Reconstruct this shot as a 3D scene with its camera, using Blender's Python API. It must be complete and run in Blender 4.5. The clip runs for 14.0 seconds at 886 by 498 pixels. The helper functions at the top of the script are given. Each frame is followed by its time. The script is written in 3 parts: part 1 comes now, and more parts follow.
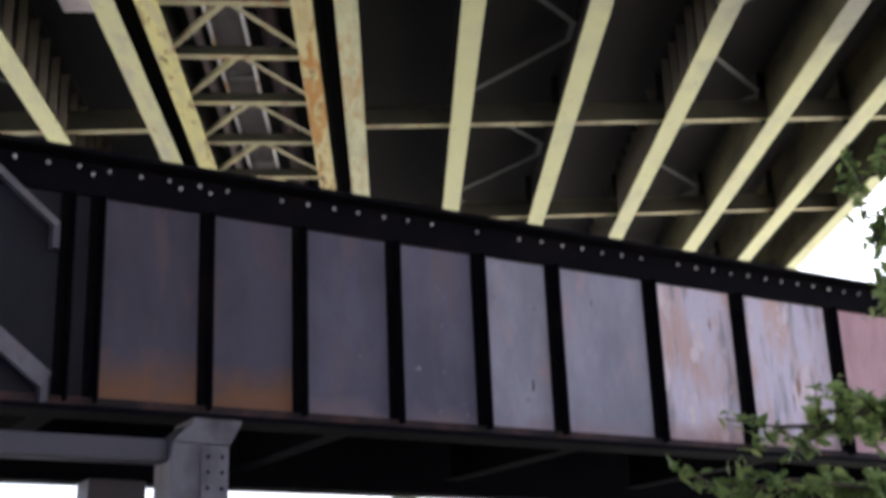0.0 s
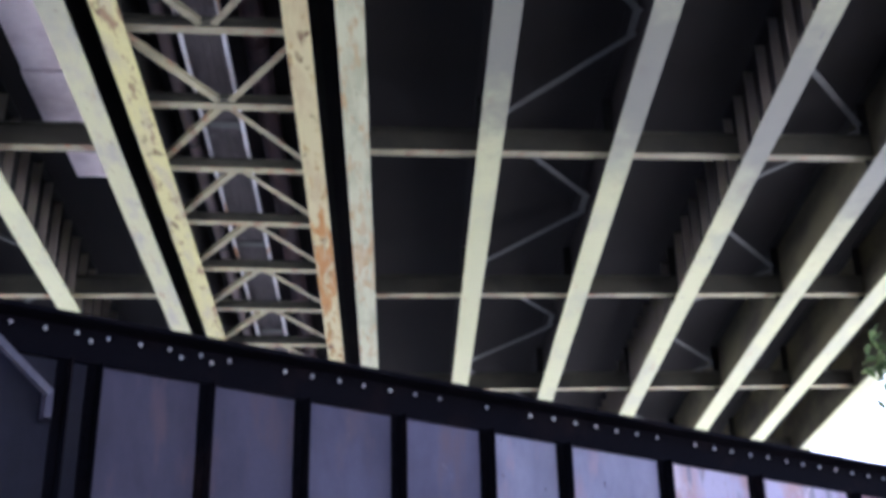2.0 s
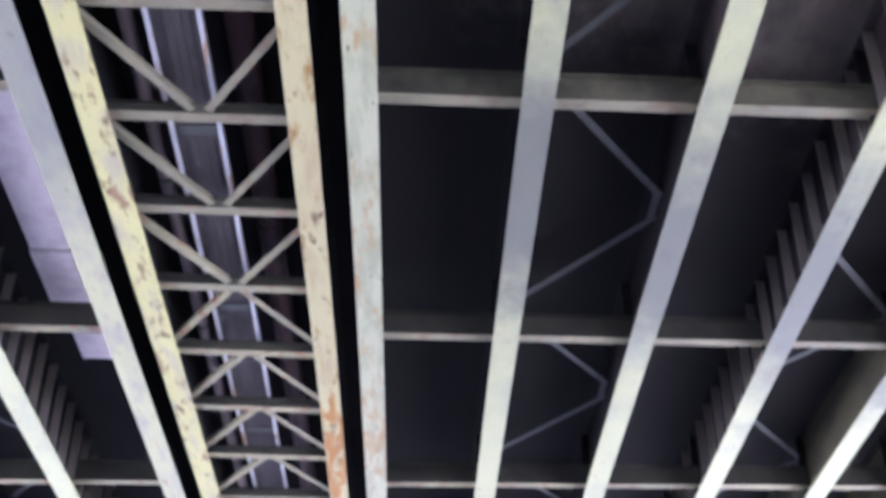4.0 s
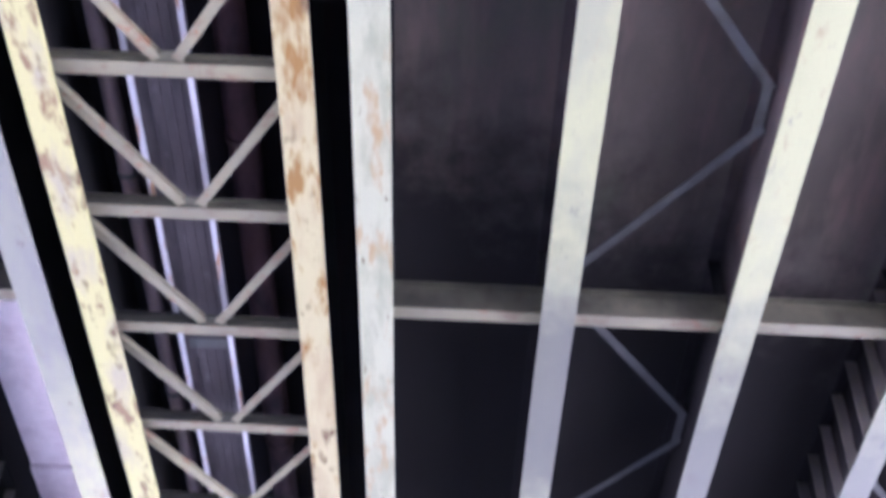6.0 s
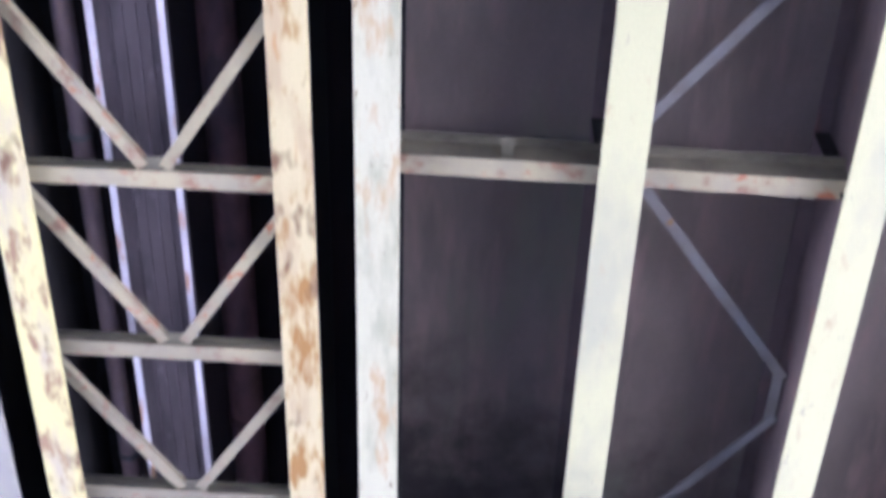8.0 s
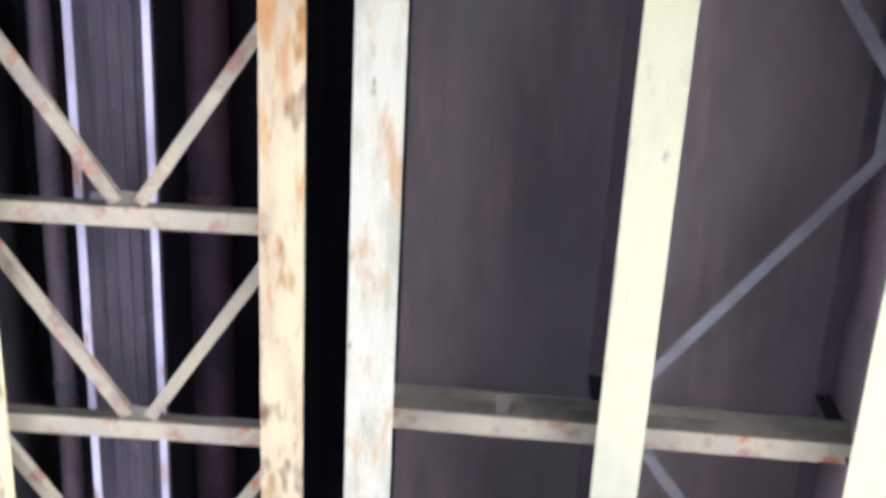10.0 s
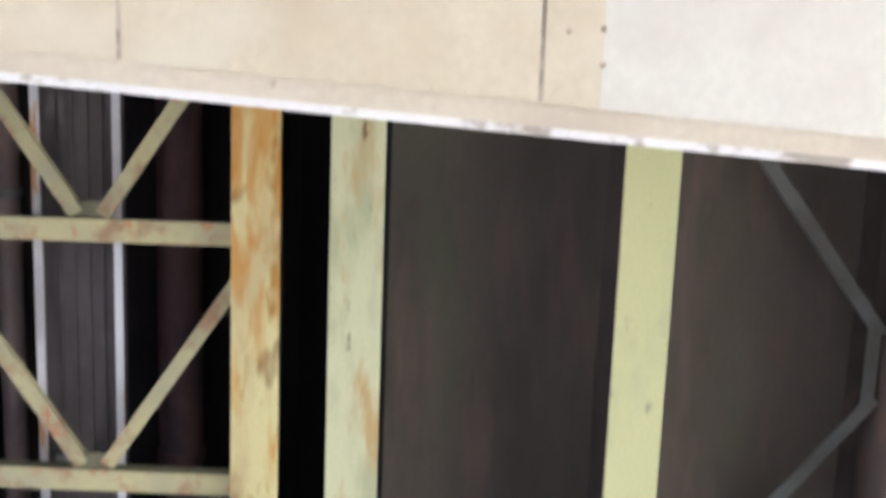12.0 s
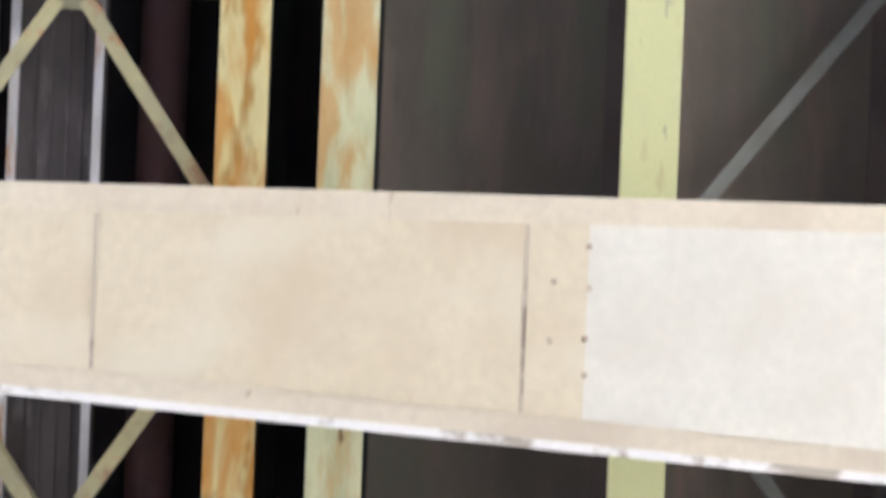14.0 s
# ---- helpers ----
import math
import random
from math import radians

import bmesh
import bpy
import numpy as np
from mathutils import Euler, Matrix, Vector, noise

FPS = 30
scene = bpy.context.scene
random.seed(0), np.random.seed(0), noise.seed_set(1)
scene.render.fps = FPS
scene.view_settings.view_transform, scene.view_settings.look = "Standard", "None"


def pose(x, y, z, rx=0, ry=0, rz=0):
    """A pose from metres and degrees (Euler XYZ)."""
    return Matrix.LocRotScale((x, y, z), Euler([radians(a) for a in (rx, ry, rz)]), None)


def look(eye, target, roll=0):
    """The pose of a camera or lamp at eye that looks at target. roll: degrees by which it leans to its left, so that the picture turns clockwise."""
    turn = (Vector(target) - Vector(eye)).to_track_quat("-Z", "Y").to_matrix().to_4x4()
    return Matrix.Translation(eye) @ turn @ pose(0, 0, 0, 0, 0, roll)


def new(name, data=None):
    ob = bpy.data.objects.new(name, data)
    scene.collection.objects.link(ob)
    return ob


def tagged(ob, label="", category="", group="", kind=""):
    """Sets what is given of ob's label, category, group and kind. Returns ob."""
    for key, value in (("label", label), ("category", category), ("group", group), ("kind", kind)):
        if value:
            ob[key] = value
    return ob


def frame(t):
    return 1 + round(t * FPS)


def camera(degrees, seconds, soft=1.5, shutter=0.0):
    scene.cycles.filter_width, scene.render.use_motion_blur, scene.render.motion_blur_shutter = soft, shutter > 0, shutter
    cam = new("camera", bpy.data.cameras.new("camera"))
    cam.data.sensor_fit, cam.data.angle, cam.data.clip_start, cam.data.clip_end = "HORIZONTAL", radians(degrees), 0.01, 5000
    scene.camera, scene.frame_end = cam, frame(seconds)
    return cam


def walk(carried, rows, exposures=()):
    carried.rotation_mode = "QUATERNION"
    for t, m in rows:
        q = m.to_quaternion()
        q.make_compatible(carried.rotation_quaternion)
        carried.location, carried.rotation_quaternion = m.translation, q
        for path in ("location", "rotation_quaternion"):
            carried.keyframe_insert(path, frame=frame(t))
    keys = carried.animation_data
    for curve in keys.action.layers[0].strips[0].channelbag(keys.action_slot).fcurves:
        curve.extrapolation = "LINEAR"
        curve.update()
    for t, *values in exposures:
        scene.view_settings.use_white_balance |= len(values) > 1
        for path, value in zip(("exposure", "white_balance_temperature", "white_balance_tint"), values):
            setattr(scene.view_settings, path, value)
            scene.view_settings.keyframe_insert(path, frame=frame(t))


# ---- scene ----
cam = camera(38.29, 14.0, soft=3.8, shutter=0.8)
PATH = [
    (0, pose(0.003, 0.003, 1.602, 108.36, 1.62, -1.88)),
    (0.5, pose(0.010, 0.093, 1.667, 110.12, 1.36, -1.91)),
    (1, pose(0.039, 0.179, 1.710, 111.99, 1.10, -1.80)),
    (1.5, pose(0.025, 0.276, 1.745, 113.98, 0.93, -1.86)),
    (2, pose(0.026, 0.344, 1.780, 115.92, 0.52, -1.82)),
    (2.5, pose(0.008, 0.447, 1.835, 117.88, 0.51, -1.69)),
    (5, pose(-0.005, 1.112, 2.329, 128.63, -0.68, -1.45)),
    (5.5, pose(0.028, 1.211, 2.401, 131.12, -0.72, -1.06)),
    (6, pose(0.052, 1.295, 2.439, 133.85, -1.22, -1.26)),
    (6.5, pose(0.049, 1.329, 2.461, 136.79, -1.68, -1.52)),
    (7, pose(0.100, 1.301, 2.560, 139.52, -1.58, -0.94)),
    (7.5, pose(0.090, 1.288, 2.611, 142.76, -2.00, -1.43)),
    (8, pose(0.080, 1.244, 2.645, 145.89, -2.07, -1.54)),
    (10.5, pose(0.002, 1.359, 2.932, 159.79, -2.05, -2.97)),
    (11, pose(0.020, 1.328, 2.979, 162.34, -1.84, -2.96)),
    (11.5, pose(0.032, 1.297, 3.040, 165.06, -1.55, -2.63)),
    (12, pose(0.068, 1.291, 3.106, 167.90, -1.22, -2.14)),
    (12.5, pose(0.052, 1.252, 3.151, 171.08, -0.92, -2.22)),
    (13, pose(0.044, 1.183, 3.203, 173.79, -0.66, -2.25)),
    (13.5, pose(0.034, 1.115, 3.258, 176.80, -0.35, -2.30)),
    (14, pose(0.018, 1.048, 3.294, 179.85, -0.02, -2.31)),
]
EXPOSURES = [
    (0.0, 1.7, 5750, 11),
    (0.5, 1.93, 5200, 21),
    (1.5, 2.08, 4920, 22),
    (2.7, 2.3, 4650, 24),
    (5.0, 2.87, 4600, 36),
    (6.5, 3.07, 4580, 38),
    (8.0, 3.23, 4600, 38),
    (10.5, 3.43, 4730, 33),
    (11.0, 3.35, 4800, 31),
    (11.5, 2.93, 5150, 15),
    (12.5, 2.75, 5250, 13),
    (14.0, 2.73, 5250, 13),
]
walk(cam, PATH, EXPOSURES)

# ---------------------------------------------------------------- light
SUN_ELEVATION, SUN_AZIMUTH = radians(54), radians(25)      # azimuth from +y towards +x
world = bpy.data.worlds.new("world")
scene.world = world
world.use_nodes = True
wn = world.node_tree.nodes
sky = wn.new("ShaderNodeTexSky")
sky.sky_type, sky.sun_disc = "NISHITA", False
sky.sun_elevation, sky.sun_rotation = SUN_ELEVATION, SUN_AZIMUTH
sky.air_density, sky.dust_density, sky.ozone_density = 0.8, 7.0, 1.0
world.node_tree.links.new(sky.outputs[0], wn["Background"].inputs[0])
wn["Background"].inputs[1].default_value = 0.15
sun = new("sun", bpy.data.lights.new("sun", "SUN"))
sun.data.energy, sun.data.angle, sun.data.color = 4.0, radians(0.6), (1.0, 0.95, 0.87)
sun_way = Vector((math.sin(SUN_AZIMUTH) * math.cos(SUN_ELEVATION), math.cos(SUN_AZIMUTH) * math.cos(SUN_ELEVATION), math.sin(SUN_ELEVATION)))
sun.matrix_world = look(sun_way * 80, (0, 0, 0))


# ---------------------------------------------------------------- materials
def material(name, base, rough=0.6, metal=0.0, layers=(), bump=0.15, grain=40.0, vary=0.0, spec=0.5):
    """A surface with fine grain, and layers of stain: (colour, scale along x, y, z, low, high, detail)."""
    m = bpy.data.materials.new(name)
    m.use_nodes = True
    nt = m.node_tree
    n, link = nt.nodes, nt.links.new
    bsdf = n["Principled BSDF"]
    bsdf.inputs["Roughness"].default_value, bsdf.inputs["Metallic"].default_value = rough, metal
    bsdf.inputs["Specular IOR Level"].default_value = spec
    tc = n.new("ShaderNodeTexCoord")
    g = n.new("ShaderNodeTexNoise")
    g.inputs["Scale"].default_value, g.inputs["Detail"].default_value = grain, 6
    link(tc.outputs["Object"], g.inputs["Vector"])
    mix = n.new("ShaderNodeMix")
    mix.data_type = "RGBA"
    mix.inputs[6].default_value = (*[c * 0.86 for c in base], 1)
    mix.inputs[7].default_value = (*[min(1, c * 1.12) for c in base], 1)
    link(g.outputs["Fac"], mix.inputs[0])
    colour = mix.outputs[2]
    heights = g.outputs["Fac"]
    info = n.new("ShaderNodeObjectInfo")
    for i, (tint, scale, low, high, detail) in enumerate(layers):
        mp = n.new("ShaderNodeMapping")
        mp.inputs["Scale"].default_value = scale
        link(tc.outputs["Object"], mp.inputs["Vector"])
        shift = n.new("ShaderNodeMath")
        shift.operation = "MULTIPLY"
        shift.inputs[1].default_value = 37.0 + 11 * i
        link(info.outputs["Random"], shift.inputs[0])
        comb = n.new("ShaderNodeCombineXYZ")
        for k in range(3):
            link(shift.outputs[0], comb.inputs[k])
        link(comb.outputs[0], mp.inputs["Location"])
        no = n.new("ShaderNodeTexNoise")
        no.inputs["Scale"].default_value, no.inputs["Detail"].default_value, no.inputs["Roughness"].default_value = 1.0, detail, 0.6
        link(mp.outputs[0], no.inputs["Vector"])
        ramp = n.new("ShaderNodeMapRange")
        ramp.inputs["From Min"].default_value, ramp.inputs["From Max"].default_value = low, high
        link(no.outputs["Fac"], ramp.inputs["Value"])
        mx = n.new("ShaderNodeMix")
        mx.data_type = "RGBA"
        link(ramp.outputs[0], mx.inputs[0])
        link(colour, mx.inputs[6])
        mx.inputs[7].default_value = (*tint, 1)
        colour = mx.outputs[2]
    if vary:
        hsv = n.new("ShaderNodeHueSaturation")
        mr = n.new("ShaderNodeMapRange")
        mr.inputs["To Min"].default_value, mr.inputs["To Max"].default_value = 1 - vary, 1 + vary
        link(info.outputs["Random"], mr.inputs["Value"])
        link(mr.outputs[0], hsv.inputs["Value"])
        link(colour, hsv.inputs["Color"])
        colour = hsv.outputs[0]
    link(colour, bsdf.inputs["Base Color"])
    bp = n.new("ShaderNodeBump")
    bp.inputs["Strength"].default_value, bp.inputs["Distance"].default_value = bump, 0.01
    link(heights, bp.inputs["Height"])
    link(bp.outputs[0], bsdf.inputs["Normal"])
    return m


RUST, RUST_DARK, GRIME = (0.33, 0.185, 0.035), (0.15, 0.085, 0.03), (0.28, 0.265, 0.17)
PAINT = (0.54, 0.55, 0.29)
paint_clean = material("pale_yellow_paint", PAINT, 0.5, layers=[((0.43, 0.44, 0.27), (1.2, 0.5, 1.2), 0.50, 0.68, 5), ((0.44, 0.38, 0.20), (4, 1.6, 4), 0.62, 0.74, 4), ((0.33, 0.32, 0.22), (7, 2.5, 7), 0.66, 0.74, 3)])
paint_worn = material("worn_yellow_paint", (0.53, 0.53, 0.29), 0.55, layers=[
    ((0.41, 0.39, 0.29), (3, 1.0, 3), 0.46, 0.64, 5), ((0.40, 0.31, 0.17), (5, 1.3, 5), 0.60, 0.72, 4), (RUST_DARK, (9, 3, 9), 0.65, 0.74, 4)])
paint_rusty = material("rust_blotched_yellow_paint", (0.56, 0.51, 0.25), 0.6, layers=[
    ((0.46, 0.38, 0.19), (3.5, 0.9, 3.5), 0.47, 0.66, 4), (RUST, (5, 1.3, 5), 0.54, 0.66, 3), ((0.17, 0.10, 0.04), (4.2, 1.6, 4.2), 0.60, 0.72, 2)])
paint_speck = material("rust_specked_yellow_paint", (0.60, 0.57, 0.23), 0.6, layers=[
    ((0.45, 0.41, 0.25), (3, 0.9, 3), 0.48, 0.66, 4), ((0.30, 0.20, 0.09), (5, 1.8, 5), 0.56, 0.67, 3), ((0.17, 0.10, 0.04), (4.2, 1.7, 4.2), 0.59, 0.71, 2)])


def rust_zone(m, y0, half, amount=0.9):
    """Heavier orange rust on a stretch of the girder round y0, ragged at its ends."""
    n, link = m.node_tree.nodes, m.node_tree.links.new
    bsdf = n["Principled BSDF"]
    old = bsdf.inputs["Base Color"].links[0].from_socket
    tc, sep, no, mp = n.new("ShaderNodeTexCoord"), n.new("ShaderNodeSeparateXYZ"), n.new("ShaderNodeTexNoise"), n.new("ShaderNodeMapping")
    mp.inputs["Scale"].default_value = (5, 1.15, 5)
    no.inputs["Scale"].default_value, no.inputs["Detail"].default_value, no.inputs["Distortion"].default_value = 1.0, 3, 0.6
    link(tc.outputs["Object"], sep.inputs[0])
    link(tc.outputs["Object"], mp.inputs["Vector"])
    link(mp.outputs[0], no.inputs["Vector"])
    off = n.new("ShaderNodeMath")
    off.operation = "SUBTRACT"
    off.inputs[1].default_value = y0
    link(sep.outputs["Y"], off.inputs[0])
    far = n.new("ShaderNodeMath")
    far.operation = "ABSOLUTE"
    link(off.outputs[0], far.inputs[0])
    fall = n.new("ShaderNodeMapRange")
    fall.inputs["From Min"].default_value, fall.inputs["From Max"].default_value = 0.0, half
    fall.inputs["To Min"].default_value, fall.inputs["To Max"].default_value = 0.16, -0.2
    link(far.outputs[0], fall.inputs["Value"])
    add = n.new("ShaderNodeMath")
    link(no.outputs["Fac"], add.inputs[0])
    link(fall.outputs[0], add.inputs[1])
    ramp = n.new("ShaderNodeMapRange")
    ramp.inputs["From Min"].default_value, ramp.inputs["From Max"].default_value = 0.52, 0.66
    ramp.inputs["To Max"].default_value = amount
    link(add.outputs[0], ramp.inputs["Value"])
    mx = n.new("ShaderNodeMix")
    mx.data_type = "RGBA"
    link(ramp.outputs[0], mx.inputs[0])
    link(old, mx.inputs[6])
    mx.inputs[7].default_value = (0.42, 0.18, 0.006, 1)
    link(mx.outputs[2], bsdf.inputs["Base Color"])


paint_stained = material("stained_yellow_paint", (0.53, 0.54, 0.34), 0.55, layers=[
    ((0.39, 0.40, 0.24), (4, 1.0, 4), 0.46, 0.64, 4), ((0.44, 0.32, 0.14), (5, 1.3, 5), 0.53, 0.66, 4), (RUST_DARK, (9, 3, 9), 0.65, 0.74, 4)])
rust_zone(paint_stained, 23.0, 3.0, 0.4)
rust_zone(paint_rusty, 23.5, 5.5)
rust_zone(paint_rusty, 1.8, 6.0, 0.75)
rust_zone(paint_stained, -0.6, 3.6, 0.6)
paint_frame = material("dull_yellow_paint", (0.36, 0.33, 0.18), 0.6, layers=[(GRIME, (2, 2, 2), 0.42, 0.68, 5), ((0.24, 0.15, 0.08), (3.5, 3.5, 3.5), 0.52, 0.66, 4), ((0.34, 0.13, 0.045), (4.5, 4.5, 4.5), 0.60, 0.70, 3)], vary=0.14)
paint_brace = material("grey_green_brace_paint", (0.27, 0.28, 0.26), 0.6, layers=[((0.2, 0.19, 0.16), (2, 2, 2), 0.4, 0.7, 5), (RUST, (4, 4, 4), 0.66, 0.76, 5)], vary=0.1)
# Darker than the flange paint: shadow on the frame webs is in this colour.
paint_frame_web = material("shaded_frame_web", (0.21, 0.20, 0.13), 0.7, layers=[((0.11, 0.105, 0.075), (1.2, 1.2, 1.2), 0.4, 0.65, 5)], vary=0.15, spec=0.12)
# Web colours hold the shade between deep girders; the yellow one holds bounced light.
paint_web = material("shaded_web_paint", (0.04, 0.04, 0.036), 0.7, layers=[((0.022, 0.022, 0.022), (1, 0.5, 1), 0.4, 0.7, 4), ((0.06, 0.042, 0.03), (2, 1, 2), 0.6, 0.75, 5)], spec=0.12)
paint_web_brown = material("shaded_brown_web_paint", (0.19, 0.155, 0.14), 0.7, layers=[((0.11, 0.095, 0.085), (1, 0.5, 1), 0.42, 0.68, 5), ((0.24, 0.15, 0.12), (2.5, 1.2, 2.5), 0.58, 0.72, 5)], spec=0.12)
paint_web_yellow = material("bounce_lit_yellow_web_paint", (0.15, 0.135, 0.075), 0.7, layers=[((0.06, 0.055, 0.045), (1, 0.5, 1), 0.42, 0.68, 5)], spec=0.2)
paint_stiff = material("pale_stiffener_paint", (0.30, 0.26, 0.215), 0.6, layers=[(GRIME, (3, 3, 3), 0.5, 0.7, 4)])
paint_white = material("white_galvanised_steel", (0.60, 0.60, 0.63), 0.45, layers=[((0.42, 0.41, 0.42), (4, 1.2, 4), 0.45, 0.65, 5), ((0.40, 0.22, 0.09), (6, 1.3, 6), 0.56, 0.66, 3)])
paint_cap = material("cream_cap_paint", (0.67, 0.59, 0.43), 0.55, layers=[((0.60, 0.51, 0.36), (1.4, 0.9, 1.2), 0.45, 0.72, 3), ((0.695, 0.63, 0.485), (0.9, 1.3, 1), 0.50, 0.70, 2), ((0.45, 0.34, 0.24), (5, 2, 5), 0.68, 0.8, 5)], bump=0.04, grain=14)
paint_cap_edge = material("patchy_white_edge_paint", (0.82, 0.80, 0.77), 0.6, layers=[((0.42, 0.37, 0.30), (2.4, 2.4, 2.4), 0.50, 0.58, 3)])
paint_cap_rim = material("stained_cream_rim_paint", (0.69, 0.615, 0.48), 0.6, layers=[((0.60, 0.52, 0.40), (1.6, 1.6, 1.6), 0.46, 0.70, 5), ((0.42, 0.31, 0.2), (6, 3, 6), 0.66, 0.76, 5)], bump=0.04, grain=14)
# Whiter variant for the cap plates right of x = 0.905.
paint_cap_whiter = material("whiter_cap_paint", (0.72, 0.69, 0.60), 0.5, layers=[((0.65, 0.61, 0.52), (1.1, 1.1, 1.1), 0.45, 0.75, 5)], bump=0.04, grain=14)
paint_seam = material("grimy_seam", (0.52, 0.45, 0.35), 0.8, layers=[((0.27, 0.21, 0.16), (3, 3.5, 3), 0.5, 0.62, 3)])
bolt_rust = material("rust_stained_bolt", (0.54, 0.45, 0.34), 0.8, layers=[((0.2, 0.13, 0.08), (8, 8, 8), 0.45, 0.65, 4)])
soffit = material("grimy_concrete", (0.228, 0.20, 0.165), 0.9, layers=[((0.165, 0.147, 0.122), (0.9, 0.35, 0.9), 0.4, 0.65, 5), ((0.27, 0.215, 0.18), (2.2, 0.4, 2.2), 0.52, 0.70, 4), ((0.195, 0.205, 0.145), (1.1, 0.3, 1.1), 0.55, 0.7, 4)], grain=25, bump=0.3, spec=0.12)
# Near-black base paints the shade between the paired girders.
black_deck = material("shade_black_steel_deck", (0.03, 0.027, 0.03), 0.8, layers=[((0.05, 0.035, 0.035), (1.5, 0.4, 1.5), 0.5, 0.7, 5)], spec=0.12)
repair = material("pale_pinkish_repair_concrete", (0.87, 0.77, 0.78), 0.8, layers=[((0.66, 0.55, 0.57), (2, 2, 2), 0.45, 0.7, 6)], grain=18, bump=0.4)
pipe_grey = material("grey_tray_steel", (0.085, 0.073, 0.073), 0.8, layers=[((0.052, 0.044, 0.045), (3, 0.8, 3), 0.45, 0.65, 5), ((0.14, 0.13, 0.13), (4, 1.5, 4), 0.58, 0.72, 5)])
pipe_red = material("rust_brown_pipe", (0.14, 0.07, 0.066), 0.7, layers=[((0.05, 0.032, 0.034), (2, 1, 2), 0.45, 0.65, 5)])
pipe_pink = material("pinkish_conduit", (0.33, 0.25, 0.23), 0.6, layers=[((0.22, 0.16, 0.15), (2, 1, 2), 0.45, 0.65, 5)])
rail_grey = material("weathered_slate_paint", (0.145, 0.132, 0.20), 0.5, layers=[((0.10, 0.09, 0.14), (1.6, 1.6, 0.8), 0.42, 0.64, 6), ((0.17, 0.125, 0.15), (3.4, 3.4, 1.0), 0.53, 0.70, 6), ((0.30, 0.28, 0.36), (9, 9, 7), 0.70, 0.75, 3)], vary=0.22, spec=0.3)
rail_brown = material("rust_brown_steel", (0.055, 0.032, 0.034), 0.7, layers=[((0.11, 0.055, 0.05), (2.5, 2.5, 2.5), 0.5, 0.66, 6), ((0.02, 0.016, 0.018), (1.2, 1.2, 1.2), 0.45, 0.6, 4)], spec=0.2)
# Lighter than the slate panels: light from the right is in the base.
rail_pale = material("side_lit_blue_grey_paint", (0.37, 0.355, 0.46), 0.5, layers=[((0.26, 0.25, 0.33), (1.8, 1.8, 0.8), 0.42, 0.64, 6), ((0.42, 0.32, 0.37), (3.2, 3.2, 1.2), 0.54, 0.68, 6), ((0.07, 0.06, 0.075), (7, 7, 4), 0.68, 0.74, 4)], vary=0.12, spec=0.3)
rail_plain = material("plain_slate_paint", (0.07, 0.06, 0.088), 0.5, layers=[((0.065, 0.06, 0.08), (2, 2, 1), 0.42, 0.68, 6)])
# Left end panels: their shadow is painted as a navy-black base.
rail_shaded = material("shaded_slate_paint", (0.020, 0.019, 0.031), 0.6, layers=[((0.012, 0.011, 0.018), (1.8, 1.8, 1.0), 0.42, 0.66, 6)], spec=0.2)
# Base lowered to near black to carry the shade under the wide deck.
rail_dark = material("shade_dark_riveted_steel", (0.005, 0.0045, 0.007), 0.8, layers=[((0.014, 0.009, 0.010), (2, 2, 2), 0.55, 0.75, 5)], spec=0.05)
rail_peel = material("peeling_pink_grey_paint", (0.62, 0.56, 0.70), 0.6, layers=[
    ((0.58, 0.40, 0.40), (2.4, 2.4, 0.9), 0.46, 0.62, 6), ((0.33, 0.30, 0.37), (5, 5, 0.9), 0.53, 0.64, 5), ((0.72, 0.62, 0.68), (4, 4, 2.2), 0.57, 0.66, 4), ((0.30, 0.16, 0.13), (7, 7, 1.6), 0.63, 0.71, 5)])
rail_pink = material("faded_red_lead_paint", (0.50, 0.30, 0.34), 0.6, layers=[((0.38, 0.22, 0.24), (3, 3, 1), 0.45, 0.7, 6), ((0.10, 0.08, 0.08), (14, 14, 0.8), 0.66, 0.74, 3)])
rail_rust = material("slate_paint_rusting_at_the_foot", (0.090, 0.080, 0.122), 0.55, layers=[((0.058, 0.05, 0.078), (1.4, 1.4, 0.6), 0.42, 0.66, 6), ((0.11, 0.08, 0.10), (3.5, 3.5, 0.9), 0.55, 0.70, 5)], spec=0.3)


def rusting_foot(m, height, tint=(0.24, 0.105, 0.04)):
    """Orange rust that eats upwards from the lower edge with a ragged front."""
    n, link = m.node_tree.nodes, m.node_tree.links.new
    bsdf = n["Principled BSDF"]
    old = bsdf.inputs["Base Color"].links[0].from_socket
    tc, sep, no = n.new("ShaderNodeTexCoord"), n.new("ShaderNodeSeparateXYZ"), n.new("ShaderNodeTexNoise")
    no.inputs["Scale"].default_value, no.inputs["Detail"].default_value = 3.0, 6
    link(tc.outputs["Object"], sep.inputs[0])
    link(tc.outputs["Object"], no.inputs["Vector"])
    add = n.new("ShaderNodeMath")
    add.operation = "MULTIPLY_ADD"
    add.inputs[1].default_value = 0.5
    link(no.outputs["Fac"], add.inputs[0])
    link(sep.outputs["Z"], add.inputs[2])
    ramp = n.new("ShaderNodeMapRange")
    ramp.inputs["From Min"].default_value, ramp.inputs["From Max"].default_value = height + 0.46, height + 0.12
    ramp.inputs["To Max"].default_value = 0.8
    link(add.outputs[0], ramp.inputs["Value"])
    mx = n.new("ShaderNodeMix")
    mx.data_type = "RGBA"
    link(ramp.outputs[0], mx.inputs[0])
    link(old, mx.inputs[6])
    mx.inputs[7].default_value = (*tint, 1)
    link(mx.outputs[2], bsdf.inputs["Base Color"])


